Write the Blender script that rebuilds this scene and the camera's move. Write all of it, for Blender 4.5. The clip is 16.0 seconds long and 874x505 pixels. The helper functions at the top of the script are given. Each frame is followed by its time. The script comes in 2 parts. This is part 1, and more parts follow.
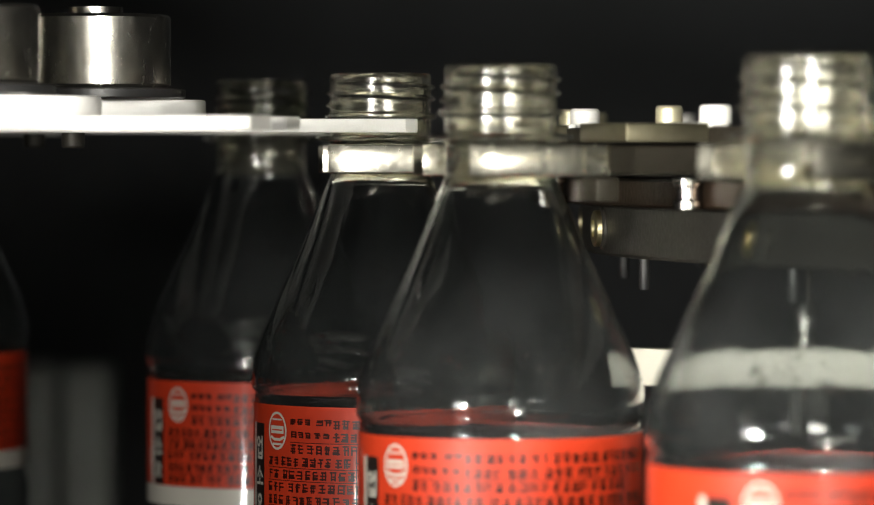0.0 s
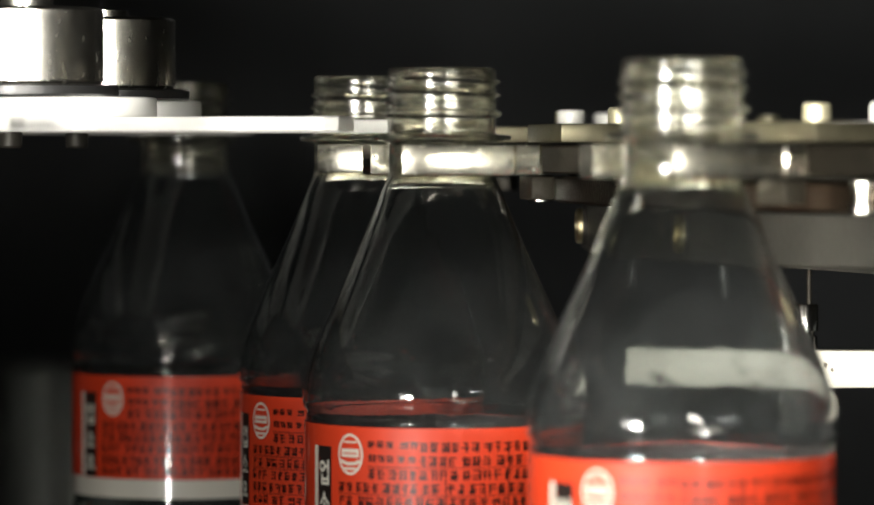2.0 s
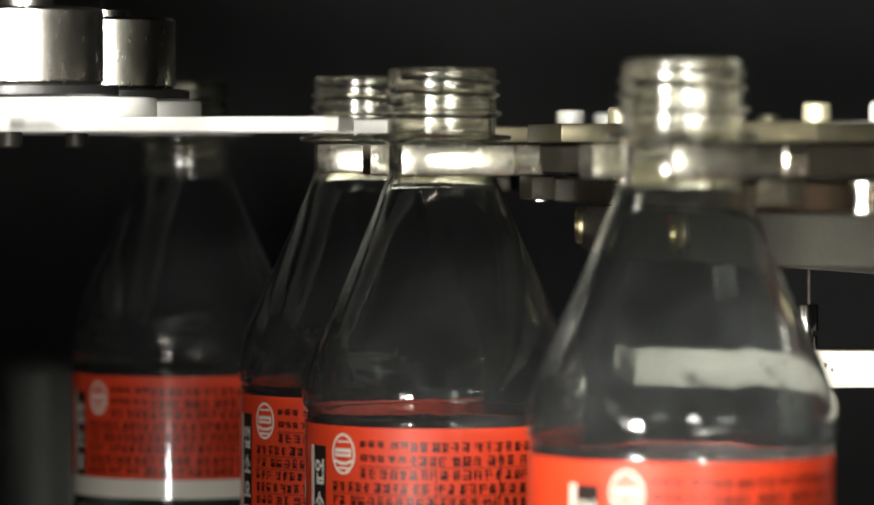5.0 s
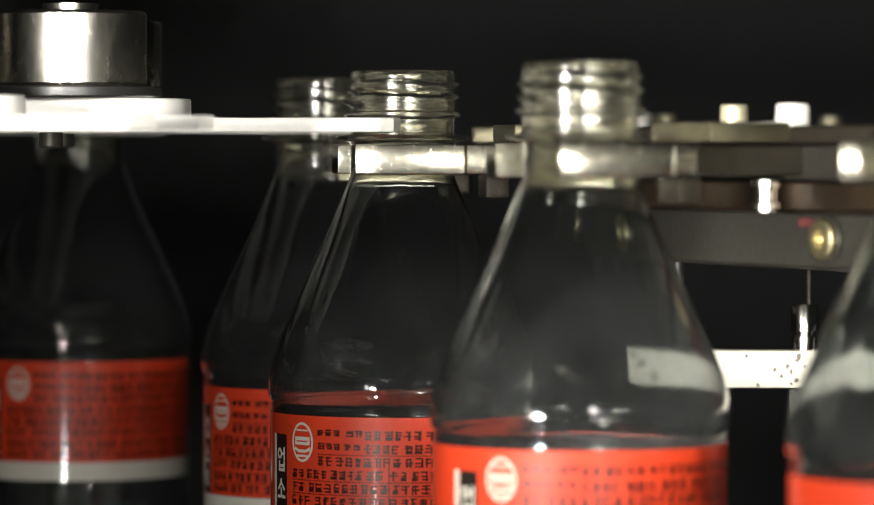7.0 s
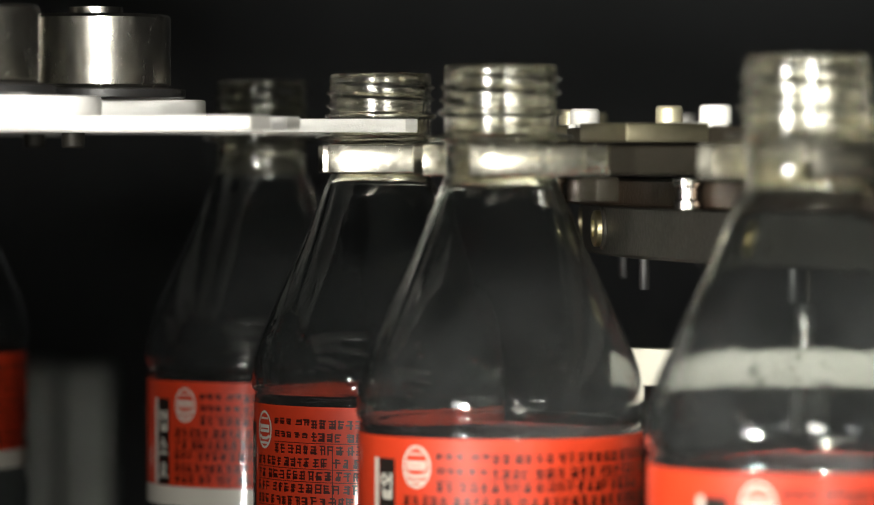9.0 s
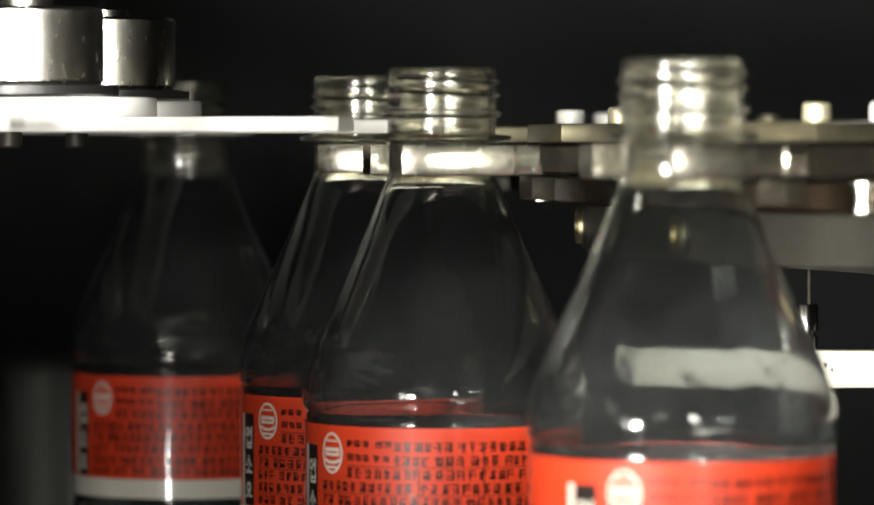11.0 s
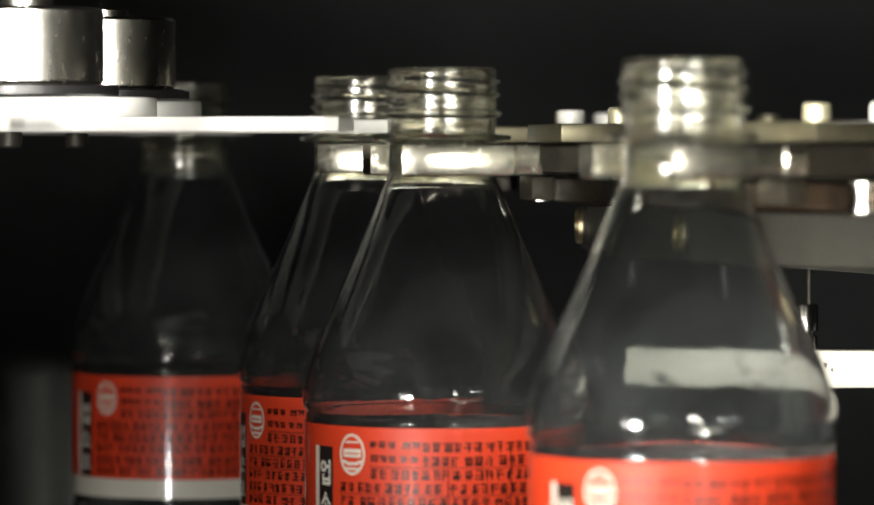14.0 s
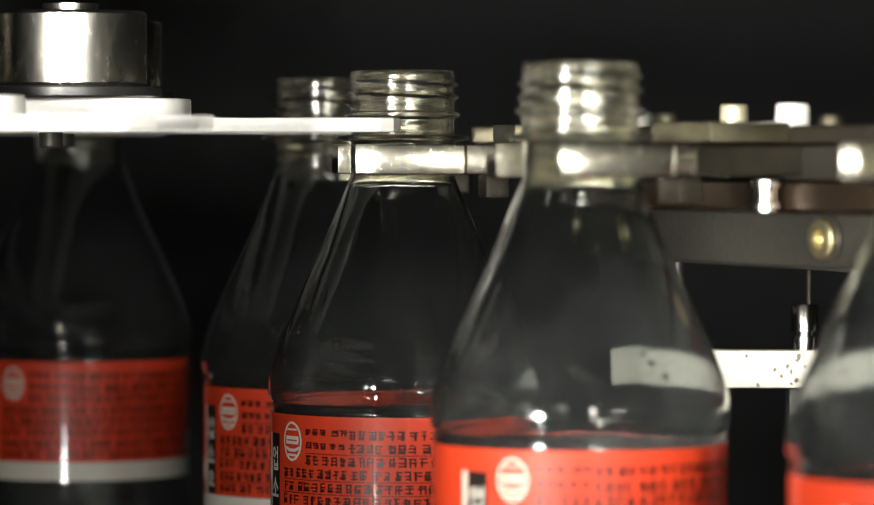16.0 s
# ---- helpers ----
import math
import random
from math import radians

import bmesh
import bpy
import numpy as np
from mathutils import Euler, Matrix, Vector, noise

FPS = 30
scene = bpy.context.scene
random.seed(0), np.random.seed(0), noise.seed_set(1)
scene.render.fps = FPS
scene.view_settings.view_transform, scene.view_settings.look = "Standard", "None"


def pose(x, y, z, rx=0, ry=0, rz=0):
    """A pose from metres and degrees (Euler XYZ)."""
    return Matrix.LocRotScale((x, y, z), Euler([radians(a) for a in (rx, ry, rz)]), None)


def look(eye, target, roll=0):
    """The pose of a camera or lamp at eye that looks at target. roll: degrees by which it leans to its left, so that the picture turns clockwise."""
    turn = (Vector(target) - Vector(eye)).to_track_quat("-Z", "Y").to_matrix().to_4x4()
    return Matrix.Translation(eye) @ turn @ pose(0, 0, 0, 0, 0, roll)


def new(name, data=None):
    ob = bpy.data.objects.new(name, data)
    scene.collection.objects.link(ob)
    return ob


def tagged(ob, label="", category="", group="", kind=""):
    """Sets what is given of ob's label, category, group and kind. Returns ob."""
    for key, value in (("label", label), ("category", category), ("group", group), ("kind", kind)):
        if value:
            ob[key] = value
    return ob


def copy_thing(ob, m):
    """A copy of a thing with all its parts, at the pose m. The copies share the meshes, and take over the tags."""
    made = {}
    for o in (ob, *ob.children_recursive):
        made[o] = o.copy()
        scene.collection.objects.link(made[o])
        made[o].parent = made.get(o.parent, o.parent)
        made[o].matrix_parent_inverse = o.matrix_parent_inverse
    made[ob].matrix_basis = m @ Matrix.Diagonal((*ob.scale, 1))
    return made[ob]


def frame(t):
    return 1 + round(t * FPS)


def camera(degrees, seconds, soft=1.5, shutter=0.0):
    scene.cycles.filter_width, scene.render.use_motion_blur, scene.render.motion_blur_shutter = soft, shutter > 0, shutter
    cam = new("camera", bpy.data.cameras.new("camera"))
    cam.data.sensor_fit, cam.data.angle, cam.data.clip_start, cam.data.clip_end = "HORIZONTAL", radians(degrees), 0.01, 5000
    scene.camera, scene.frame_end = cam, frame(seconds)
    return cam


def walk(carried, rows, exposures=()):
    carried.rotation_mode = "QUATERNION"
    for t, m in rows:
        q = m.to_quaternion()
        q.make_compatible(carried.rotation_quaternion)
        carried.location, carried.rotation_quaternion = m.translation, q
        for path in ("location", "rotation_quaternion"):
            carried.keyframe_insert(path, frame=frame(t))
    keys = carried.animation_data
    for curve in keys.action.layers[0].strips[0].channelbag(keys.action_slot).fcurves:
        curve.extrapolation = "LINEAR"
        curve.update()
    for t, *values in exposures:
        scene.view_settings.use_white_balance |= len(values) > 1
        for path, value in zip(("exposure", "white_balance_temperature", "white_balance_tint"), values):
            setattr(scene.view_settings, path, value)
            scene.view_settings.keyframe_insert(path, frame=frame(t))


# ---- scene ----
# The shot: a still long-lens camera beside two neck-handling star wheels that
# pass empty bottles from one to the other.  Heights are above the floor.
EYE = 1.2                      # the camera's height, level with the neck grippers
cam = camera(11.88, 16.0, 0.9)
cam.data.dof.use_dof = True
cam.data.dof.focus_distance = 1.06
cam.data.dof.aperture_fstop = 13
walk(cam, [(0.0, pose(0, 0, EYE, 90 - 1.4255)), (16.0, pose(0, 0, EYE, 90 - 1.4255))])

# ---- light ----
world = bpy.data.worlds.new("world")
world.use_nodes = True
world.node_tree.nodes["Background"].inputs[0].default_value = (0.6, 0.75, 0.8, 1)
world.node_tree.nodes["Background"].inputs[1].default_value = 0.013
scene.world = world


def area(name, eye, target, wx, wy, watts, colour, spread):
    data = bpy.data.lights.new(name, "AREA")
    data.shape, data.size, data.size_y, data.energy, data.color = "RECTANGLE", wx, wy, watts, colour
    data.spread = radians(spread)
    lamp = new(name, data)
    lamp.matrix_world = look(eye, target)
    return lamp


# unseen lamps: spot, key and tall tube, placed from the bottles' highlights and shadows
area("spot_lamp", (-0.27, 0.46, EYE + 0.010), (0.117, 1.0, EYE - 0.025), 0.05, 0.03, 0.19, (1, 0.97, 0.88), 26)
area("key_lamp", (0.165, 0.35, EYE - 0.065), (0.16, 1.0, EYE - 0.055), 0.034, 0.030, 0.11, (1, 0.97, 0.88), 36)
area("spot_tube", (-0.255, 0.455, EYE - 0.195), (-0.03, 1.2, EYE - 0.12), 0.0070, 0.10, 0.085, (1, 0.98, 0.92), 44)
# unseen lamps added to brighten the necks, grippers, wheel fingers and rollers
area("neck_fill", (0.088, 0.62, EYE + 0.012), (0.09, 1.0, EYE), 0.04, 0.03, 0.045, (1, 0.97, 0.87), 30)
area("gripper_fill", (0.24, 0.29, EYE - 0.01), (0.10, 1.0, EYE - 0.01), 0.30, 0.026, 0.02, (1, 0.97, 0.84), 70)
area("wheel_fill", (-0.20, 0.55, EYE + 0.015), (-0.09, 1.03, EYE + 0.105), 0.06, 0.04, 0.50, (1, 0.97, 0.90), 32)
area("roller_fill", (0.07, 0.30, EYE + 0.045), (-0.10, 1.0, EYE + 0.060), 0.02, 0.03, 0.05, (1, 0.97, 0.90), 12)

# ---- the machine's plan ----
PITCH, PERIOD = 0.120, 3.0
N1, N2 = 12, 21
R1, R2 = PITCH * N1 / (2 * math.pi), PITCH * N2 / (2 * math.pi)
P0, PHI, T0 = Vector((-0.01552, 1.10505)), 0.079, -3.216     # where and when a bottle changes wheels
NORM, AHEAD = Vector((math.cos(PHI), math.sin(PHI))), Vector((math.sin(PHI), -math.cos(PHI)))
C1, C2 = P0 - NORM * R1, P0 + NORM * R2
W1, W2 = 2 * math.pi / (N1 * PERIOD), 2 * math.pi / (N2 * PERIOD)   # radians a second
SPEED = PITCH / PERIOD


def bottle_place(tau):
    """Where a bottle stands tau seconds after it passes the mark on the second wheel, and how far it has turned."""
    s = SPEED * (tau - T0)
    if s >= 0:
        a = s / R2
        p = P0 + NORM * R2 * (1 - math.cos(a)) + AHEAD * R2 * math.sin(a)
        turn = a
    else:
        a = s / R1
        p = P0 - NORM * R1 * (1 - math.cos(a)) + AHEAD * R1 * math.sin(a)
        turn = -0.5 * a          # it slips in the gripper there
    return p, turn


# ---- materials ----
def material(name, base, rough=0.5, metal=0.0, vary=0.15, scale=60.0, bump=0.0, fine=900.0, stretch=(1, 1, 1), spread=0.12, **more):
    m = bpy.data.materials.new(name)
    m.use_nodes = True
    t = m.node_tree
    b = t.nodes["Principled BSDF"]
    b.inputs["Roughness"].default_value, b.inputs["Metallic"].default_value = rough, metal
    for k, val in more.items():
        b.inputs[k.replace("_", " ")].default_value = val
    co = t.nodes.new("ShaderNodeTexCoord")
    mp = t.nodes.new("ShaderNodeMapping")
    mp.inputs["Scale"].default_value = stretch
    t.links.new(co.outputs["Object"], mp.inputs[0])
    n = t.nodes.new("ShaderNodeTexNoise")
    n.inputs["Scale"].default_value, n.inputs["Detail"].default_value = scale, 5
    t.links.new(mp.outputs[0], n.inputs["Vector"])
    ramp = t.nodes.new("ShaderNodeMix")
    ramp.data_type = "RGBA"
    ramp.inputs["A"].default_value = (*[c * (1 - vary) for c in base], 1)
    ramp.inputs["B"].default_value = (*[min(1, c * (1 + vary)) for c in base], 1)
    t.links.new(n.outputs["Fac"], ramp.inputs["Factor"])
    t.links.new(ramp.outputs["Result"], b.inputs["Base Color"])
    f = t.nodes.new("ShaderNodeTexNoise")
    f.inputs["Scale"].default_value, f.inputs["Detail"].default_value = fine, 4
    t.links.new(mp.outputs[0], f.inputs["Vector"])
    r = t.nodes.new("ShaderNodeMapRange")
    r.inputs["To Min"].default_value, r.inputs["To Max"].default_value = max(0.02, rough - spread), min(1, rough + spread)
    t.links.new(f.outputs["Fac"], r.inputs["Value"])
    t.links.new(r.outputs["Result"], b.inputs["Roughness"])
    if bump:
        u = t.nodes.new("ShaderNodeBump")
        u.inputs["Strength"].default_value, u.inputs["Distance"].default_value = bump, 0.0004
        t.links.new(f.outputs["Fac"], u.inputs["Height"])
        t.links.new(u.outputs[0], b.inputs["Normal"])
    return m


STEEL = material("brushed_steel", (0.76, 0.73, 0.62), 0.23, 1.0, 0.2, 200, 0.06, 700)
BRIGHT = material("ground_steel", (0.88, 0.87, 0.83), 0.5, 0.2, 0.08, 120, 0.2, 1600)
POLISHED = material("turned_steel", (0.66, 0.64, 0.60), 0.16, 1.0, 0.1, 120, 0.2, 500, (1, 1, 0.12), 0.06)
BOLT = material("zinc_bolt_steel", (0.62, 0.58, 0.40), 0.42, 0.6, 0.3, 160, 0.2, 900)
WORN = material("worn_steel", (0.15, 0.137, 0.093), 0.38, 0.9, 0.45, 140, 0.1, 1500)
DULL = material("dull_brown_steel", (0.014, 0.0115, 0.008), 0.6, 0.2, 0.45, 50, 0.3, 800, Specular_IOR_Level=0.2)
ROLLER = material("ground_roller_steel", (0.62, 0.60, 0.54), 0.25, 1.0, 0.10, 160, 0.12, 500, (1, 1, 0.5), 0.07)
BRONZE = material("bronze_bearing_plate", (0.034, 0.022, 0.014), 0.34, 0.75, 0.6, 40, 0.3, 900)
GREY = material("grey_cast_drum", (0.016, 0.015, 0.0125), 0.5, 0.1, 0.4, 50, 0.35, 700, Specular_IOR_Level=0.25)
BLACK = material("black_plastic", (0.012, 0.012, 0.012), 0.4, 0.0, 0.3, 60, 0.2)
RAILWHITE = material("white_plastic_rail", (0.60, 0.575, 0.50), 0.45, 0.0, 0.10, 45, 0.2, 600)
DARKWALL = material("dark_painted_metal", (0.12, 0.125, 0.13), 0.7, 0.0, 0.3, 4, 0.2, 60, Specular_IOR_Level=0.2)
DARKSTEEL = material("blackened_steel", (0.026, 0.024, 0.02), 0.45, 0.4, 0.4, 80, 0.3, 900, Specular_IOR_Level=0.25)
ARMSTEEL = material("oiled_arm_steel", (0.022, 0.019, 0.014), 0.42, 0.4, 0.5, 90, 0.3, 900, Specular_IOR_Level=0.25)
FLOOR = material("dark_floor", (0.05, 0.05, 0.048), 0.5, 0.0, 0.3, 6, 0.2, 80)
COLUMN = material("galvanised_column", (0.30, 0.31, 0.29), 0.42, 0.15, 0.4, 25, 0.2, 300)
RED = material("red_film_label", (0.78, 0.058, 0.016), 0.5, 0.0, 0.10, 60, 0.1, 500, Coat_Weight=1.0, Coat_Roughness=0.075)
CREAM = material("white_label_ink", (0.82, 0.78, 0.68), 0.4, 0.0, 0.05, 80, Coat_Weight=1.0, Coat_Roughness=0.075)
INK = material("black_label_ink", (0.02, 0.014, 0.012), 0.4, 0.0, 0.2, 80)
MARK = material("red_marking_paint", (0.07, 0.012, 0.013), 0.5, 0.0, 0.3, 300)
SCUFF = material("rubbed_grey", (0.16, 0.14, 0.11), 0.6, 0.0, 0.4, 300)
# the near-black colour carries the shade on the label's inner side
BACK = material("label_back_shaded", (0.014, 0.003, 0.003), 0.7, 0.0, 0.2, 60)
DARKRED = material("dark_red_ink", (0.06, 0.008, 0.005), 0.4, 0.0, 0.3, 300)
CLEAR = material("clear_pet", (0.62, 0.645, 0.645), 0.03, 0.0, 0.01, 60, 0.2, 90, spread=0.02, Transmission_Weight=0.9972, IOR=1.5)
NECK = material("thick_pet_neck", (0.86, 0.85, 0.75), 0.12, 0.0, 0.03, 200, 0.25, 500, spread=0.08, Transmission_Weight=0.9985, IOR=1.5)
# for the small clear lumps that imitate reflections on the shoulder
GLINT = material("clear_glint_bumps", (0.95, 0.96, 0.97), 0.05, 0.0, 0.01, 60, spread=0.04, Transmission_Weight=1.0, IOR=1.33)
BRASS = material("brass_screw", (0.50, 0.44, 0.27), 0.36, 1.0, 0.3, 300, 0.2, 900)


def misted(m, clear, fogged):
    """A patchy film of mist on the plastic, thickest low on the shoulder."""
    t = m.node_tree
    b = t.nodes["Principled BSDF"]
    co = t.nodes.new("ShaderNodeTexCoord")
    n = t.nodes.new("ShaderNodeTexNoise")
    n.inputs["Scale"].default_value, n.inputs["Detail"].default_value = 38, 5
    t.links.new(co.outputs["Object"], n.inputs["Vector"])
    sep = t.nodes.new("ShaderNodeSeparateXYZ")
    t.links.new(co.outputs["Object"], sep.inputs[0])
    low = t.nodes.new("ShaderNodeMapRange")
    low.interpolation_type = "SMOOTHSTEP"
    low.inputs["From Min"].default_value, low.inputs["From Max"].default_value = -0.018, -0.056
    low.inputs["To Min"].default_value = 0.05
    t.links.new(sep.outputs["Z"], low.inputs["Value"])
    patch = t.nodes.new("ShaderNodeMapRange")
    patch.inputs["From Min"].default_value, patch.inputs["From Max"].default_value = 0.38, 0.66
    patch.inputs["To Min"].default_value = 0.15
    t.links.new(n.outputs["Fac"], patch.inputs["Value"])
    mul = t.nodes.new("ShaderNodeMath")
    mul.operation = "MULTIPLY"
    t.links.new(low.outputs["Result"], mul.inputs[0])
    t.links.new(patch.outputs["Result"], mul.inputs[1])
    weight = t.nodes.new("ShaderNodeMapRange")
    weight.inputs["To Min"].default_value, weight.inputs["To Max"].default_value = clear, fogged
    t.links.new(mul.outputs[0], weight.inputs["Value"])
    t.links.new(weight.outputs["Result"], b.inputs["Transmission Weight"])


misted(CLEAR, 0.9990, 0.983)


# ---- mesh helpers ----
def part(name, bm, mat, parent, label="", smooth=0.6, at=None):
    me = bpy.data.meshes.new(name)
    bmesh.ops.recalc_face_normals(bm, faces=bm.faces)
    bm.to_mesh(me)
    bm.free()
    me.materials.append(mat)
    for p in me.polygons:
        p.use_smooth = True
    me.set_sharp_from_angle(angle=smooth)
    ob = new(name, me)
    ob.parent = parent
    if at is not None:
        ob.matrix_basis = at
    if label:
        tagged(ob, label)
    return ob


def box(x0, x1, y0, y1, z0, z1, bevel=0.0, segs=2):
    bm = bmesh.new()
    bmesh.ops.create_cube(bm, size=1, matrix=Matrix.LocRotScale(((x0 + x1) / 2, (y0 + y1) / 2, (z0 + z1) / 2), None, (x1 - x0, y1 - y0, z1 - z0)))
    if bevel:
        bmesh.ops.bevel(bm, geom=bm.edges[:], offset=bevel, segments=segs, affect="EDGES", profile=0.5)
    return bm


def prism(points, z0, z1, bevel=0.0):
    """An outline in the plane, drawn up from z0 to z1."""
    bm = bmesh.new()
    low = [bm.verts.new((x, y, z0)) for x, y in points]
    face = bm.faces.new(low)
    top = bmesh.ops.extrude_face_region(bm, geom=[face])
    for g in top["geom"]:
        if isinstance(g, bmesh.types.BMVert):
            g.co.z = z1
    bmesh.ops.recalc_face_normals(bm, faces=bm.faces)
    if bevel:
        rim = [e for e in bm.edges if abs(e.verts[0].co.z - e.verts[1].co.z) < 1e-7]
        bmesh.ops.bevel(bm, geom=rim, offset=bevel, segments=2, affect="EDGES", profile=0.5)
    return bm


def lathe(profile, segs=48, closed=False):
    """A turned body; profile is (r, z) from one end to the other."""
    bm = bmesh.new()
    rings = []
    for r, z in profile:
        if r < 1e-6:
            rings.append([bm.verts.new((0, 0, z))])
        else:
            rings.append([bm.verts.new((r * math.cos(2 * math.pi * k / segs), r * math.sin(2 * math.pi * k / segs), z)) for k in range(segs)])
    pairs = list(zip(rings, rings[1:]))
    if closed:
        pairs.append((rings[-1], rings[0]))
    for a, b in pairs:
        for k in range(segs):
            j = (k + 1) % segs
            if len(a) == 1 and len(b) == 1:
                continue
            if len(a) == 1:
                bm.faces.new((a[0], b[j], b[k]))
            elif len(b) == 1:
                bm.faces.new((a[k], a[j], b[0]))
            else:
                bm.faces.new((a[k], a[j], b[j], b[k]))
    return bm


def moved(bm, m):
    bm.transform(m)
    return bm


def joined(*bms):
    out = bmesh.new()
    for b in bms:
        me = bpy.data.meshes.new("piece")
        b.to_mesh(me)
        b.free()
        out.from_mesh(me)
        bpy.data.meshes.remove(me)
    return out


MM = 0.001


def mm(points):
    return [(a * MM, b * MM) for a, b in points]


# ---- the setting ----
def slab(name, x0, x1, y0, y1, z0, z1, mat, label, category):
    ob = part(name, box(x0, x1, y0, y1, z0, z1), mat, None, label)
    return tagged(ob, label, category, kind="structure")


slab("floor", -2.2, 2.2, -1.2, 3.2, -0.05, 0.0, FLOOR, "dark worn factory floor in deep shadow", "floor")
slab("wall_back", -2.2, 2.2, 3.2, 3.3, 0.0, 2.6, DARKWALL, "dark unlit machine hall wall", "wall")
slab("wall_front", -2.2, 2.2, -1.3, -1.2, 0.0, 2.6, DARKWALL, "dark unlit machine hall wall", "wall")
slab("wall_west", -2.3, -2.2, -1.2, 3.2, 0.0, 2.6, DARKWALL, "dark unlit machine hall wall", "wall")
slab("wall_east", 2.2, 2.3, -1.2, 3.2, 0.0, 2.6, DARKWALL, "dark unlit machine hall wall", "wall")
slab("ceiling", -2.2, 2.2, -1.2, 3.2, 2.6, 2.65, DARKWALL, "dark unlit machine hall ceiling", "ceiling")
BED = EYE - 0.30
bed = slab("machine_bed", -0.95, 1.1, 0.50, 2.2, BED - 0.06, BED, GREY, "grey steel bed plate of the bottling machine", "machine bed")
slab("machine_plinth", -0.9, 1.05, 0.56, 2.14, 0.0, BED - 0.06, DARKWALL, "dark steel plinth under the machine bed", "machine plinth")


# ---- the wheel that hands the bottles over ----
def ring_thing(name, centre):
    e = new(name)
    e.location = (centre.x, centre.y, EYE)
    return e


def bolt(r, z0, h, at=(0, 0)):
    """A hexagon-socket screw head with a chamfered rim."""
    b = lathe([(r * 0.45, z0 + h * 0.45), (r * 0.5, z0 + h), (r * 0.86, z0 + h), (r, z0 + h * 0.86), (r, z0), (0, z0)], 24)
    c = lathe([(0, z0 + h * 0.45), (r * 0.45, z0 + h * 0.45)], 24)
    return moved(joined(b, c), Matrix.Translation((at[0], at[1], 0)))


wheel_1 = tagged(ring_thing("transfer_wheel", C1), "steel transfer star wheel with twelve bright neck grippers", "star wheel")
part("hub", lathe(mm([(0, -1), (123, -1), (125, 0), (125, 3.6), (124, 4), (40, 4.1), (39, 8), (40, 40), (0, 40)]), 96), STEEL, wheel_1)
part("shaft", lathe([(0, -0.30), (0.030, -0.30), (0.030, -0.002), (0, -0.002)], 48), GREY, wheel_1)


def gripper_1(parent, angle):
    m = Matrix.Rotation(angle, 4, "Z")
    r = R1 / MM
    # two fingers; the wheel turns clockwise, so the trailing one has the higher angle
    trail = mm([(114, 4), (r - 14, 10), (r - 8, 14.5), (r - 2, 15.5), (r - 1, 20), (r - 8, 23), (r - 30, 21), (114, 21)])
    lead = mm([(114, -4), (114, -21), (r - 30, -21), (r - 8, -23), (r + 6, -23), (r + 9, -21), (r + 9.5, -12), (r + 6, -13.5), (r - 2, -14.5), (r - 9, -13.5), (r - 15, -8)])
    a = part("gripper_finger", prism(trail, 4.2 * MM, 7.5 * MM, 0.0004), BRIGHT, parent, "bright ground steel gripper finger", 0.5, m)
    b = part("gripper_finger", prism(lead, 3.95 * MM, 7.5 * MM, 0.0004), BRIGHT, parent, "bright ground steel gripper finger", 0.5, m)
    part("gripper_body", prism(mm([(116, -24), (170, -24)] + [(170 + 14 * math.cos(t), -5 + 19 * math.sin(t)) for t in [math.pi * (k - 6) / 13 for k in range(13)]] + [(170, 14), (116, 14)]), 7.5 * MM, 12.4 * MM, 0.0006), BRIGHT, parent, "bright steel gripper body plate", 0.5, m)
    roller = part("cam_roller", lathe(mm([(0, 15.4), (18.4, 15.4), (19.2, 16.2), (19.2, 33.2), (18.4, 34), (7, 34), (7, 36), (0, 36)]), 72), ROLLER, parent,
                  "polished steel cam roller", 0.5, m @ Matrix.Translation((156 * MM, -17 * MM, 0)))
    part("washer", lathe(mm([(0, 12.4), (22, 12.4), (23, 12.9), (23, 14.9), (21, 15.3), (0, 15.3)]), 40), BLACK, roller, "black plastic washer", 0.5)
    part("bolt", moved(bolt(3.0 * MM, 0, 4.0 * MM), Matrix.Rotation(math.pi, 4, "X")), DARKSTEEL, b, "", 0.5, Matrix.Translation((150 * MM, -12 * MM, 4.0 * MM)))


for k in range(N1):
    gripper_1(wheel_1, PHI + 2 * math.pi * k / N1)

# ---- the wheel that takes them over ----
wheel_2 = tagged(ring_thing("carrier_wheel", C2), "large carrier wheel with worn steel neck grippers on a grey drum", "star wheel")
part("drum", lathe(mm([(0, -14.6), (344, -14.6), (345, -15.4), (345, -27), (344, -27.8), (336, -27.8), (180, -40), (0, -40)]), 256), GREY, wheel_2, "grey cast drum")
part("bearing_plate", lathe(mm([(0, -7.6), (352, -7.6), (353, -8.2), (353, -13.8), (352, -14.5), (0, -14.5)]), 256), BRONZE, wheel_2, "bronze-brown bearing plate")
part("carrier_plate", lathe(mm([(0, 0.8), (348, 0.8), (349, 0.2), (349, -7), (348, -7.5), (0, -7.5)]), 256), DARKSTEEL, wheel_2, "dark steel carrier plate")
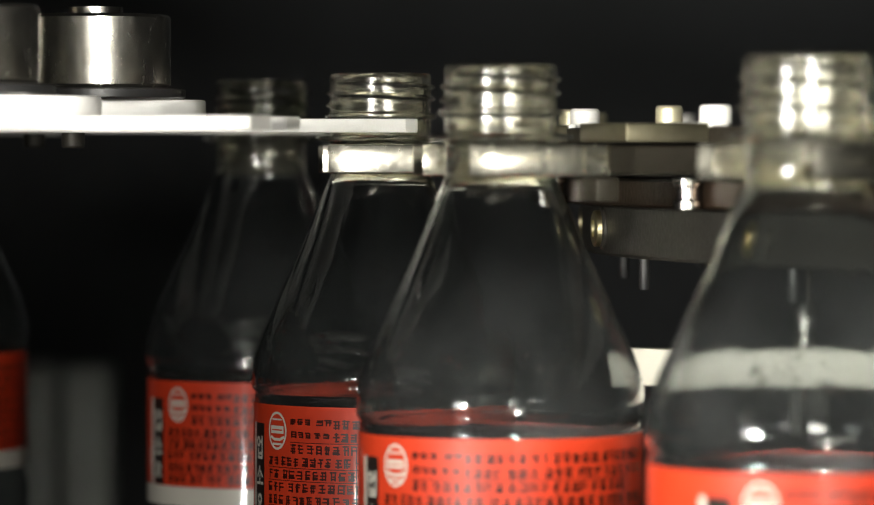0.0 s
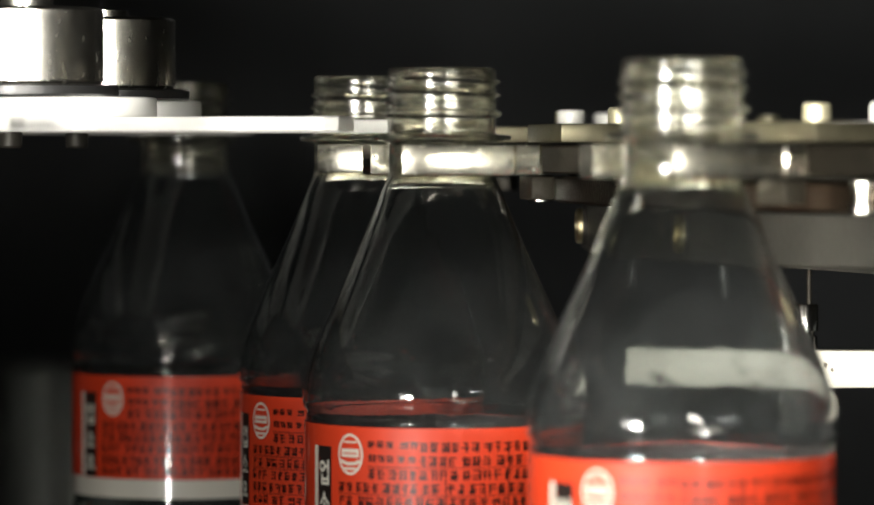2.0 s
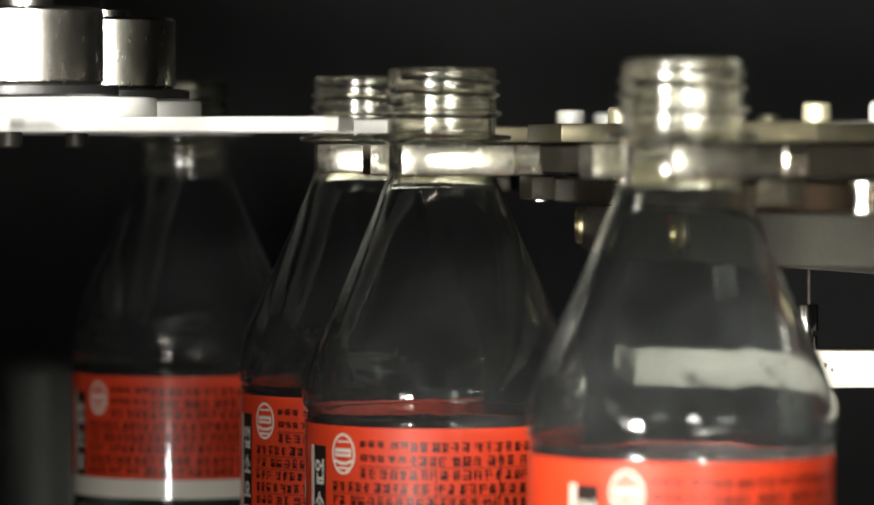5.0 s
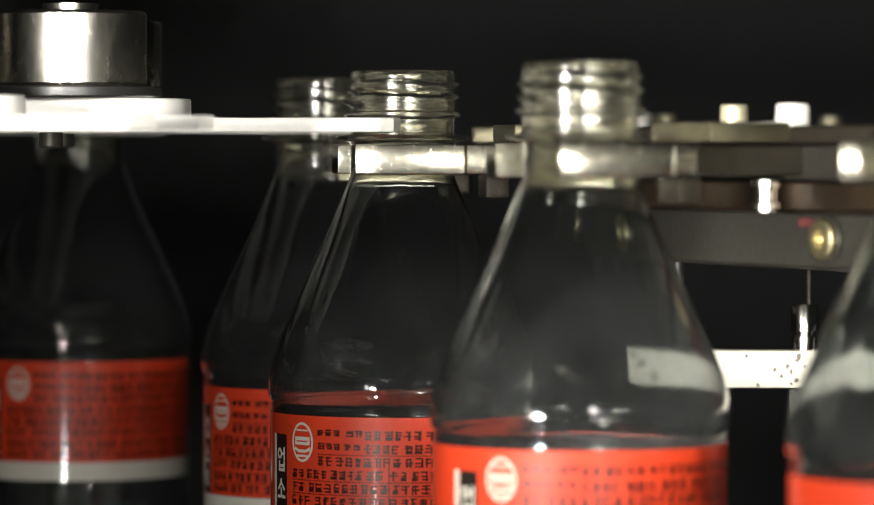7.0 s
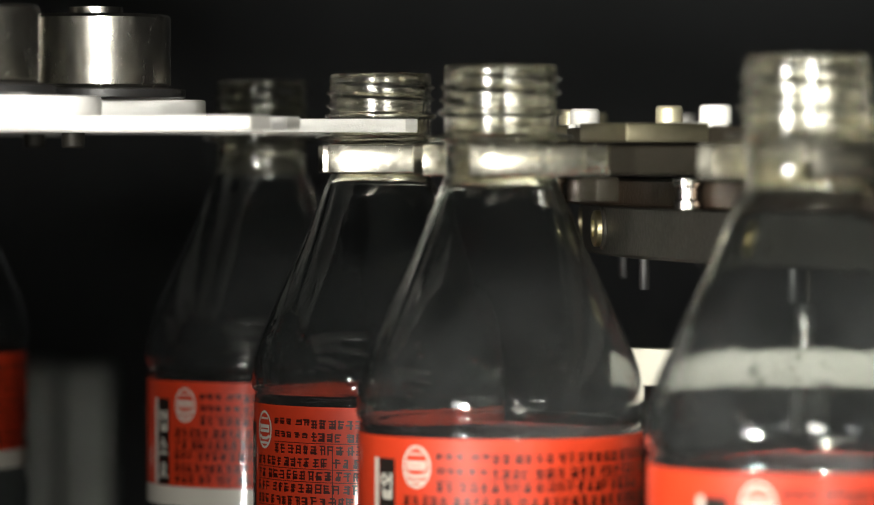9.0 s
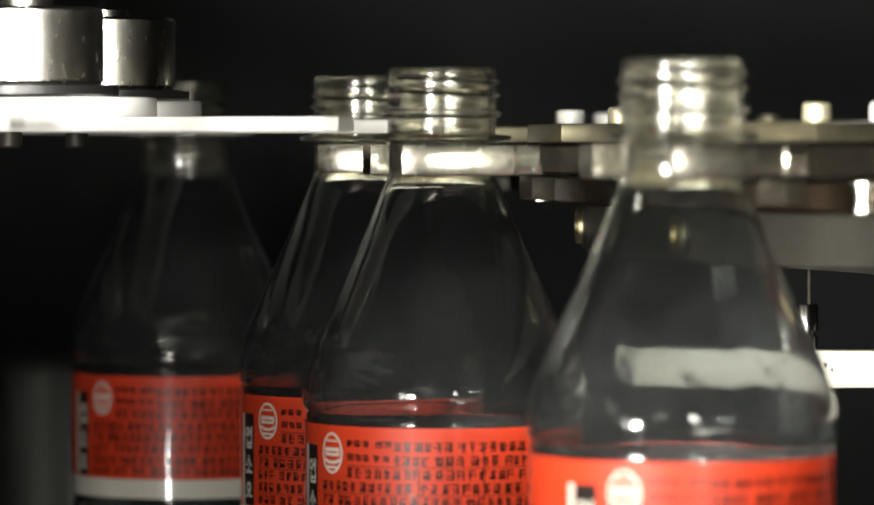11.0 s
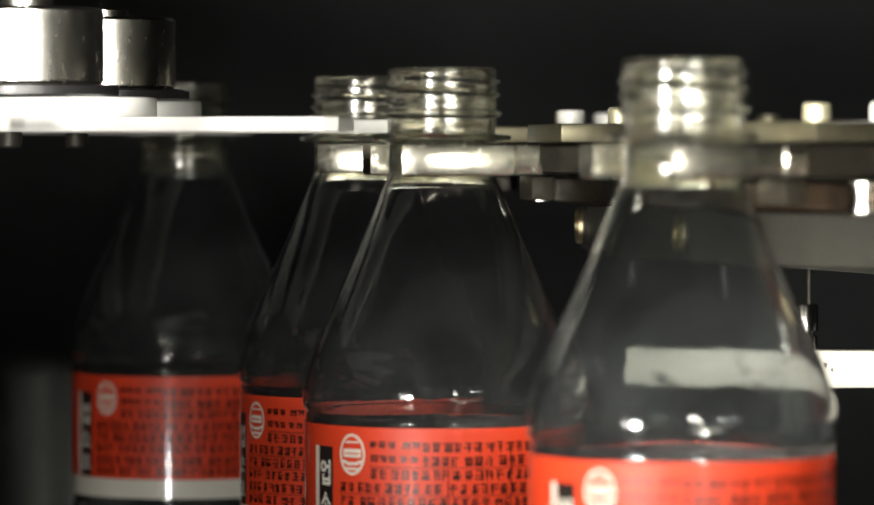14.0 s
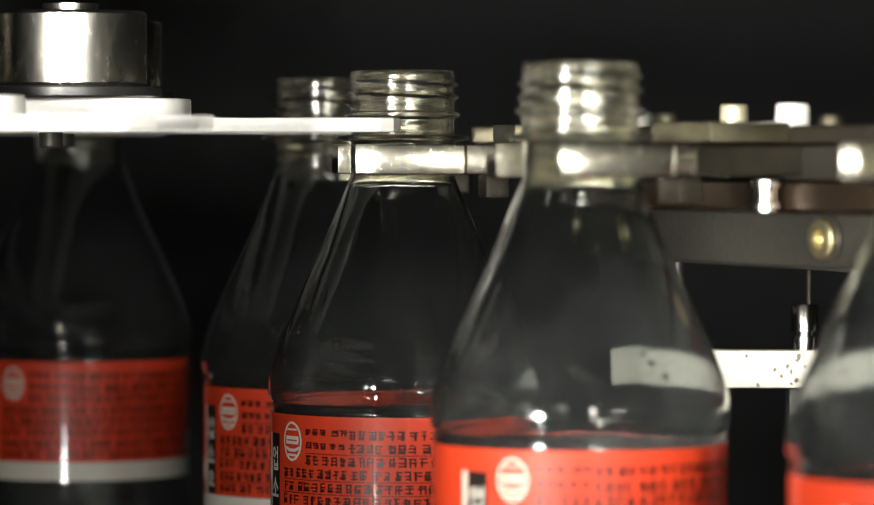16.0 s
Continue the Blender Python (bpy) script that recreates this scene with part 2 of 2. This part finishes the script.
part("cover_plate", lathe(mm([(0, 5.2), (353, 5.2), (354, 4.8), (354, 1.2), (0, 1.2)]), 256), DULL, wheel_2, "dull worn cover plate")
part("column", lathe([(0, -0.30), (0.09, -0.30), (0.09, -0.0402), (0, -0.0402)], 64), DARKWALL, wheel_2, "dark central column")


def gripper_2(parent, angle):
    """Local x runs outwards from the axle; +y leads, as this wheel turns anticlockwise."""
    m = Matrix.Rotation(angle, 4, "Z")
    r = R2 / MM
    lead = mm([(r - 19, 8), (r - 14, 8), (r - 10, 11), (r - 2, 13.6), (r + 8, 12), (r + 14, 13.5), (r + 15, 17), (r + 9, 20), (r - 11.6, 20.5), (r - 12, 19.9), (r - 12.4, 20.5), (r - 18, 20.5), (r - 19, 19.5)])
    trail = [(x, -y) for x, y in reversed(lead)]
    for outline in (lead, trail):
        part("gripper_finger", prism(outline, -6.6 * MM, 1.0 * MM, 0.0005), STEEL, parent, "worn bright steel gripper finger", 0.5, m)
    arm = mm([(r - 62, 3), (r - 19.2, 3), (r - 19.2, 13), (r - 62, 11)])
    for outline in (arm, [(x, -y) for x, y in reversed(arm)]):
        part("gripper_arm", prism(outline, -6.2 * MM, 0.6 * MM, 0.0005), ARMSTEEL, parent, "dark steel gripper arm", 0.5, m)
    bar = part("clamp_bar", box(-0.0475, -0.026, -0.0125, 0.0135, 0.0013, 0.0059, 0.0005), WORN, parent, "worn yellowish steel clamp bar", 0.5, m @ Matrix.Translation((R2, 0, 0)))
    part("end_cap", box(-0.0497, -0.0477, -0.0125, 0.0138, 0.0012, 0.0061, 0.0004), BRIGHT, bar, "bright end cap", 0.5)
    for x, y, s in ((-0.0525, -0.018, 3.3), (-0.053, 0.006, 3.9)):
        part("bolt", bolt(s * MM, 5.2 * MM, 5.0 * MM), BOLT if s < 3.8 else BRIGHT, bar, "", 0.5, Matrix.Translation((x, y, 0)))
    part("bushing", lathe(mm([(0, -7.4), (3.4, -7.4), (3.4, -9), (2.6, -9.4), (2.6, -12), (3.4, -12.6), (3.4, -14.4), (0, -14.4)]), 24), POLISHED, parent, "bright turned bushing", 0.5,
         m @ Matrix.Translation((R2 - 0.0445, 0.008, 0)))
    part("stop_block", box(-0.025, -0.019, 0.002, 0.012, -0.0125, -0.0067, 0.0006), ARMSTEEL, parent, "", 0.5, m @ Matrix.Translation((R2, 0, 0)))
    screw = moved(bolt(4.7 * MM, 0, 2.6 * MM), Matrix.Rotation(math.pi / 2, 4, "Y"))
    screw = part("drum_screw", screw, BRASS, parent, "hollow brass drum screw", 0.5, m @ Matrix.Rotation(0.045, 4, "Z") @ Matrix.Translation((0.3450, 0, -0.0208)))
    collar = lathe(mm([(4.9, 0), (5.6, 0), (5.6, 0.8), (5.3, 1.1), (4.9, 1.1)]), 32, True)
    part("collar", moved(collar, Matrix.Rotation(math.pi / 2, 4, "Y")), DARKSTEEL, screw, "dark steel collar", 0.5)
    # bright pins, coloured black in place of the shade under the drum
    part("hanging_pin", lathe(mm([(0, -27.9), (1.5, -27.9), (1.5, -36), (1.2, -36.6), (0, -36.6)]), 20), BLACK, parent, "steel hanging pin, shade put into its black colour", 0.5,
         m @ Matrix.Rotation(0.058, 4, "Z") @ Matrix.Translation((0.335, 0, 0)))


for k in range(N2):
    gripper_2(wheel_2, PHI + math.pi + 2 * math.pi * k / N2)

# a smear of red marking paint beside one screw
bm = bmesh.new()
rnd = random.Random(3)
a0 = PHI + math.pi + 2 * math.pi / N2 + 0.022
bm.faces.new([bm.verts.new((0.3453 * math.cos(a0 + u * 0.011), 0.3453 * math.sin(a0 + u * 0.011), -0.0172 + v * 0.0013))
              for u, v in [(math.cos(q) * rnd.uniform(0.7, 1.1), math.sin(q) * rnd.uniform(0.6, 1.1)) for q in [math.pi * k / 7 for k in range(14)]]])
part("paint_mark", bm, MARK, wheel_2, "smear of dark red marking paint")

# ---- fixed parts behind the bottles ----
BEND = 0.055                   # the rail's free end curves back, away from the bottles
curve_out = [(0.087 - BEND * math.sin(q), 1.098 + BEND * (1 - math.cos(q))) for q in [0.76 * k / 10 for k in range(11)]]
curve_in = [(0.087 - (BEND - 0.008) * math.sin(q), 1.098 + BEND - (BEND - 0.008) * math.cos(q)) for q in [0.76 * k / 10 for k in range(10, -1, -1)]]
rail = part("guide_rail", prism([(0.40, 1.098)] + curve_out + curve_in + [(0.40, 1.106)], EYE - 0.0628, EYE - 0.0530, 0.0005), RAILWHITE, None)
tagged(rail, "off-white plastic guide rail with dark scuffs", "guide rail")


# dark scuffs on the rail, as thin flakes proud of it
rnd = random.Random(11)
bm = bmesh.new()
for cx, n in ((0.0832, 2), (0.0915, 5), (0.0945, 7), (0.1010, 2)):
    for _ in range(n):
        x, z, a = cx + rnd.gauss(0, 0.0018), EYE - 0.0580 + rnd.uniform(-0.0042, 0.0042), rnd.uniform(0, 6)
        w = rnd.uniform(0.0002, 0.0007)
        bm.faces.new([bm.verts.new((x + w * math.cos(a + q) * rnd.uniform(0.5, 1.4), 1.0976, z + w * math.sin(a + q) * rnd.uniform(0.6, 2.0))) for q in (0, 1.2, 2.5, 3.8, 5)])
part("scuff", bm, SCUFF, rail, "dark scuffs")
stud = part("rail_stud", lathe(mm([(0, -41), (3.4, -41), (3.6, -41.4), (3.6, -48), (2.6, -48.3), (2.6, -49.2), (3.4, -49.5), (3.4, -52.9), (0, -52.9)]), 32), POLISHED, rail, "polished steel stud", 0.5, Matrix.Translation((0.0965, 1.102, EYE)))
part("stud_rod", lathe(mm([(0, -30.5), (0.7, -30.5), (0.7, -40.9), (0, -40.9)]), 16), ARMSTEEL, stud, "thin polished rod", 0.5, Matrix.Translation((0.0012, 0, 0)))
part("rail_bracket", box(0.0923, 0.1033, 1.099, 1.105, EYE - 0.0735, EYE - 0.0631, 0.0005), GREY, rail, "dark rail bracket", 0.5)
part("rail_pin", lathe(mm([(0, -63), (0.5, -63), (0.5, -72), (0, -73)]), 12), POLISHED, rail, "thin steel pin", 0.5, Matrix.Translation((0.0962, 1.0975, EYE)))
post = part("rail_post", box(0.30, 0.33, 1.1065, 1.14, EYE - 0.30, EYE - 0.05, 0.001), GREY, None)
tagged(post, "dark square steel post that carries the guide rail", "post")

column = part("column", joined(box(-0.205, -0.179, 1.98, 2.02, BED, EYE - 0.102, 0.004), box(-0.215, -0.158, 2.03, 2.06, BED, EYE - 0.106, 0.002)), COLUMN, None)
tagged(column, "grey galvanised machine column standing on the bed", "column")

# ---- bottles ----
def bottle_body():
    """Clear blown bottle, outer and inner skin; heights from the neck gripper plane."""
    prof = []
    seg = 72
    def girth(r, z):
        u = min(1, max(0, (-z - 8) / 34))
        return r * (1 + 0.025 * u * u * (3 - 2 * u))

    outer = [(12.2, 19.5), (12.9, 19.3), (13.1, 18.7)]
    z = 18.4
    while z > 9.2:
        outer.append((13.2, z))
        z -= 0.35
    outer += [(13.3, 9.2), (14.4, 8.9), (14.6, 8.2), (14.2, 7.6), (13.2, 7.2), (13.1, 4.0), (13.3, 3.4), (16.6, 3.0), (17.0, 2.5), (16.7, 2.0), (13.6, 1.5), (13.0, 0.8),
              (13.0, -5.6), (13.3, -7.5), (14.3, -10), (15.9, -14), (17.8, -19), (20.1, -25), (22.6, -31), (25.2, -37), (27.7, -43), (30.0, -48.5), (31.7, -53.5), (32.6, -57.5), (33.0, -61), (33.05, -63.2), (32.8, -64.4), (32.2, -65.2), (31.9, -65.8), (32.2, -66.5), (32.2, -68), (32.1, -85), (32.1, -103.5),
              (31.5, -105.5), (32.2, -108), (32.8, -111), (32.8, -150), (32.4, -160), (31, -168), (28, -174), (23, -176.4), (17, -174), (8, -171.5), (0, -170.5)]
    bm = bmesh.new()
    rings = []
    for r, z in outer:
        ring = []
        z = z if z > -8 else -8 + (z + 8) * 0.965
        for k in range(seg):
            a = 2 * math.pi * k / seg
            rr = girth(r, z)
            if 9.6 < z < 19.6:                                   # the thread winds round the neck
                turn = (17.2 - z) / 3.2 - k / seg
                if -0.1 < turn < 1.8 and 9.9 < z:
                    d = (turn - round(turn)) * 3.2
                    rr = r + 1.1 * (1 - (abs(d) / 0.7) ** 2) if abs(d) < 0.7 else r
            if z < -8 and k in (9, 45):
                rr += 0.16
            ring.append(bm.verts.new((rr * MM * math.cos(a), rr * MM * math.sin(a), z * MM)) if r > 0 else None)
        if r == 0:
            ring = [bm.verts.new((0, 0, z * MM))]
        rings.append(ring)
    inner = [(r - (1.6 if z > 2 else 1.5 if z > -7 else 0.55 if z > -160 else 0.8), z) for r, z in
             [(13.2, 19.0), (12.9, 16), (12.9, 8), (12.9, 1), (13.0, -5.6), (13.3, -7.5), (14.3, -10), (15.9, -14), (17.8, -19), (20.1, -25), (22.6, -31), (25.2, -37), (27.7, -43), (30.0, -48.5), (31.7, -53.5), (32.6, -57.5), (33.0, -61), (33.05, -63.2), (32.8, -64.4), (32.2, -65.2), (31.9, -65.8), (32.2, -66.5), (32.2, -68), (32.1, -103.5), (31.5, -105.5), (32.2, -108), (32.8, -111), (32.8, -150),
              (32.4, -160), (31, -167), (28, -172.6)]] + [(22.4, -175.2), (17, -173), (8, -170.5), (0, -169.6)]
    irings = []
    for r, z in inner:
        r = girth(r, z)
        z = z if z > -8 else -8 + (z + 8) * 0.965
        irings.append([bm.verts.new((r * MM * math.cos(2 * math.pi * k / seg), r * MM * math.sin(2 * math.pi * k / seg), z * MM)) for k in range(seg)] if r > 0 else [bm.verts.new((0, 0, z * MM))])

    def skin(rows):
        for a, b in zip(rows, rows[1:]):
            for k in range(seg):
                j = (k + 1) % seg
                if len(b) == 1:
                    bm.faces.new((a[k], a[j], b[0]))
                else:
                    bm.faces.new((a[k], a[j], b[j], b[k]))
    skin(rings)
    skin(irings)
    skin([rings[0], irings[0]])
    for f in bm.faces:
        f.material_index = 1 if f.calc_center_median().z > -7.0 * MM else 0
    return bm


def wrap(x0, x1, z0, z1, r, bm, step=0.06):
    """A patch on the bottle's wall: x0 to x1 mm along the girth from the emblem, z0 to z1 mm high, at radius r mm."""
    n = max(1, int(abs(x1 - x0) / r / step))
    prev = None
    for i in range(n + 1):
        a = (x0 + (x1 - x0) * i / n) / r
        col = [bm.verts.new((r * MM * math.cos(a), r * MM * math.sin(a), z * MM)) for z in (z0, z1)]
        if prev:
            bm.faces.new((prev[0], col[0], col[1], prev[1]))
        prev = col
    return bm


def wrapped_outline(points, x0, z0, r, bm):
    """A flat outline laid on the wall."""
    bm.faces.new([bm.verts.new((r * MM * math.cos((x0 + x) / r), r * MM * math.sin((x0 + x) / r), (z0 + z) * MM)) for x, z in points])


def ellipse(rx, rz, n=32):
    return [(rx * math.cos(2 * math.pi * k / n), rz * math.sin(2 * math.pi * k / n)) for k in range(n)]


def stroke(bm, pts, w, r, x0, z0):
    """A pen line of width w along pts, on the wall."""
    for (xa, za), (xb, zb) in zip(pts, pts[1:]):
        d = Vector((xb - xa, zb - za))
        d.normalize()
        nx, nz = -d.y * w / 2, d.x * w / 2
        e = d * w * 0.3
        wrapped_outline([(xa - e.x + nx, za - e.y + nz), (xa - e.x - nx, za - e.y - nz), (xb + e.x - nx, zb + e.y - nz), (xb + e.x + nx, zb + e.y + nz)], x0, z0, r, bm)


def label_text(bm, r):
    """The three syllables for "trade use", written down the black strip, in strokes."""
    x, w, k = -9.5, 0.74, 1.27

    def pen(pts, z):
        stroke(bm, [(k * a, k * b) for a, b in pts], w, r, x, z)

    z1, z2, z3 = -77.0, -84.8, -92.0
    pen([(-0.75 + 0.8 * math.cos(a), 0.9 + 0.8 * math.sin(a)) for a in [2 * math.pi * q / 14 for q in range(15)]], z1)
    pen([(1.3, 2.0), (1.3, -0.2)], z1)
    pen([(0.3, 0.9), (1.3, 0.9)], z1)
    pen([(-0.9, -0.7), (-0.9, -2.3), (1.3, -2.3), (1.3, -0.7)], z1)
    pen([(-0.9, -1.5), (1.3, -1.5)], z1)
    pen([(0, 2.0), (-0.3, 1.2), (-1.4, 0.0)], z2)
    pen([(-0.1, 1.4), (1.4, 0.0)], z2)
    pen([(0, 0.2), (0, -1.4)], z2)
    pen([(-1.6, -1.4), (1.6, -1.4)], z2)
    pen([(0.9 * math.cos(a), 1.1 + 0.8 * math.sin(a)) for a in [2 * math.pi * q / 14 for q in range(15)]], z3)
    pen([(-0.5, 0.2), (-0.5, -0.8)], z3)
    pen([(0.5, 0.2), (0.5, -0.8)], z3)
    pen([(-1.6, -0.8), (1.6, -0.8)], z3)


def make_bottle():
    e = new("bottle")
    tagged(e, "clear empty plastic bottle with red printed label, held by its neck", "bottle", "bottles on the wheels")
    body = part("body", bottle_body(), CLEAR, e, "clear blown plastic body with threaded neck", 0.9)
    body.data.materials.append(NECK)
    body.visible_shadow = False
    dots = []
    rnd = random.Random(9)
    # bumps standing in for lamp reflections: angle from the emblem, height and size in mm
    glints = [(-4, -45.2, 1.5), (-1, -47.6, 1.3), (-6, -54.6, 1.6), (-3, -56.6, 1.2), (2, -58.4, 1.0), (24, -48.6, 1.9), (28, -49.8, 1.5), (21, -47.6, 1.0),
           (54, -45.0, 1.0), (57, -47.0, 1.2), (62, -50.0, 1.2), (65, -53.0, 1.0), (68, -56.8, 1.1), (47, -55.8, 0.9)]
    glints += [(rnd.uniform(110, 340), rnd.uniform(-58, -44), rnd.uniform(0.4, 0.8)) for _ in range(14)]
    glints += [(rnd.uniform(0, 360), rnd.uniform(-60, -30), rnd.uniform(0.25, 0.5)) for _ in range(30)]
    for a, z, size in glints:
        a, size = math.radians(a), 0.6 * size
        rr = float(np.interp(-z, (30, 36, 41.8, 47.1, 51.9, 55.8, 59.1), (22.9, 25.7, 28.4, 30.7, 32.5, 33.4, 33.8)))
        b = bmesh.new()
        bmesh.ops.create_icosphere(b, subdivisions=2 if size > 0.7 else 1, radius=size * MM)
        for v in b.verts:
            v.co += 0.22 * size * MM * noise.noise_vector(v.co * 700 + Vector((a * 9, z, size)))
            v.co.x *= 0.4
            v.co.z *= 1.25
        tilt = Matrix.Rotation(a, 4, "Z") @ Matrix.Rotation(-0.38 if z > -50 else -0.2, 4, "Y")
        dots.append(moved(b, Matrix.Translation((rr * MM * math.cos(a), rr * MM * math.sin(a), z * MM)) @ tilt))
    bumps = part("glint_bump", joined(*dots), GLINT, e, "clear bumps added on the shoulder in place of reflections", 3.2)
    bumps["kind"] = "stuff"
    bumps.visible_shadow = False
    r = 33.27
    sleeve = lathe(mm([(33.15, -65.9), (33.27, -65.9), (33.27, -95.6), (33.15, -95.6)]), 96, True)
    label = part("label", sleeve, RED, e, "orange-red film label", 0.6)
    # liner inside the label, darkened in colour for the shade in there
    part("label_back", lathe(mm([(33.03, -66), (33.11, -66), (33.11, -101), (33.03, -101)]), 96, True), BACK, e, "back of the film, shade put into its dark colour", 0.6)
    part("label_band", lathe(mm([(33.15, -95.7), (33.27, -95.7), (33.27, -101.2), (33.15, -101.2)]), 96, True), CREAM, e, "white band along the label's lower edge", 0.6)
    bm = bmesh.new()
    zc = -72.5
    stroke(bm, ellipse(3.6, 4.6) + [(3.6, 0)], 0.6, r + 0.06, 0, zc)
    wrap(-2.7, 2.7, zc - 0.7, zc + 1.3, r + 0.06, bm, step=0.03)
    stroke(bm, [(-1.9, 2.9), (1.9, 2.9)], 0.45, r + 0.06, 0, zc)
    stroke(bm, [(-2.7, -1.6), (-1.2, -2.2), (1.2, -2.2), (2.7, -1.6)], 0.75, r + 0.06, 0, zc)
    stroke(bm, [(-1.8, -3.4), (1.8, -3.4)], 0.6, r + 0.06, 0, zc)
    part("emblem", bm, CREAM, label, "cream oval emblem with stripes")
    bm = bmesh.new()
    wrap(-2.1, 2.1, -72.45, -72.1, r + 0.1, bm, step=0.03)
    part("emblem_mark", bm, RED, label)
    bm = bmesh.new()
    wrap(-12.4, -6.6, -95.4, -71.0, r + 0.06, bm)
    part("strip", bm, INK, label, "black upright strip")
    bm = bmesh.new()
    wrap(-14.4, -12.6, -95.4, -71.0, r + 0.06, bm)
    part("strip_edge", bm, CREAM, label, "white edge of the strip")
    bm = bmesh.new()
    label_text(bm, r + 0.12)
    part("lettering", bm, CREAM, label, "white syllables on the black strip")
    rnd = random.Random(4)
    bm = bmesh.new()
    for row in range(8):
        # each unreadable syllable is a knot of thin upright and level bars
        z = -69.0 - 3.3 * row
        x = 5.2 if row < 3 else -4.0
        while x < 62:
            for _ in range(rnd.choice((2, 3, 3, 4))):
                wide = rnd.uniform(1.9, 2.4)
                tall = 1.7 if row < 2 and x < 16 else 2.5
                for q in range(rnd.choice((1, 2, 2))):
                    k = x + rnd.uniform(0, wide - 0.45)
                    wrap(k, k + 0.42, z - tall, z - rnd.uniform(0, 0.7), r + 0.06, bm, step=0.3)
                for q in range(rnd.choice((2, 3, 3))):
                    k = z - tall * (q + rnd.uniform(0.05, 0.5)) / 3
                    a = x + rnd.uniform(0, 0.6)
                    wrap(a, x + wide - rnd.uniform(0, 0.5), k - 0.40, k, r + 0.07 + 0.01 * q, bm, step=0.3)
                if rnd.random() < 0.35:
                    wrap(x + 0.3, x + wide - 0.4, z - tall + 0.1, z - tall + 0.9, r + 0.11, bm, step=0.3)
                x += wide + 0.25
            x += rnd.choice((0.3, 0.5, 1.1))
    for row in (2, 4, 5, 7):
        wrap(5.2 if row < 3 else -4.0, 62, -69.0 - 3.3 * row + 0.3, -69.0 - 3.3 * row + 0.48, r + 0.06, bm)
    wrap(24.5, 24.75, -95.0, -76.0, r + 0.06, bm)
    wrap(40.0, 40.25, -95.0, -69.0, r + 0.06, bm)
    small = part("small_print", bm, DARKRED, label, "rows of small dark print")
    small["kind"] = "stuff"
    bm = bmesh.new()
    wrap(64.0, 71.5, -94.0, -88.0, r + 0.06, bm)
    part("pale_panel", bm, CREAM, label, "pale printed panel low on the label")
    return e


# seconds by which each bottle is ahead of the mark at the start, and its label's turn when it passes
RUN = [(3, -38), (0, -47), (-3, -35), (-6, -39), (-9, -36), (-12, -46), (-15, -34), (-18, -43), (-21, -40), (-24, -37)]
first = make_bottle()
bottles = [first] + [copy_thing(first, Matrix()) for _ in RUN[1:]]


def infeed(tau):
    """How far a bottle still lags on the way, and hangs high, before it settles in its gripper."""
    t = tau + 9
    lag = 0.025 * (1 - t / 1.9) ** 2 if 0 <= t < 1.9 else 0.025 + 0.009 * (1 - math.exp(2.9 * t)) if t < 0 else 0
    k = min(1, max(0, (2.0 - t) / 1.3))
    return lag, 0.0032 * k * k * (3 - 2 * k)


def motions():
    times = [k * 0.25 for k in range(65)]
    t_ref = T0 + 3 * PERIOD
    walk(wheel_1, [(t, pose(C1.x, C1.y, EYE, 0, 0, math.degrees(-W1 * (t - t_ref)))) for t in times])
    walk(wheel_2, [(t, pose(C2.x, C2.y, EYE, 0, 0, math.degrees(W2 * (t - t_ref)))) for t in times])
    mark = W2 * (0 - T0)
    for ob, (ahead, facing) in zip(bottles, RUN):
        rows = []
        for t in times:
            lag, lift = infeed(t + ahead)
            p, turn = bottle_place(t + ahead - lag / SPEED)
            rows.append((t, pose(p.x, p.y, EYE + lift, 0, 0, -90 + facing + math.degrees(turn - mark))))
        walk(ob, rows)


motions()
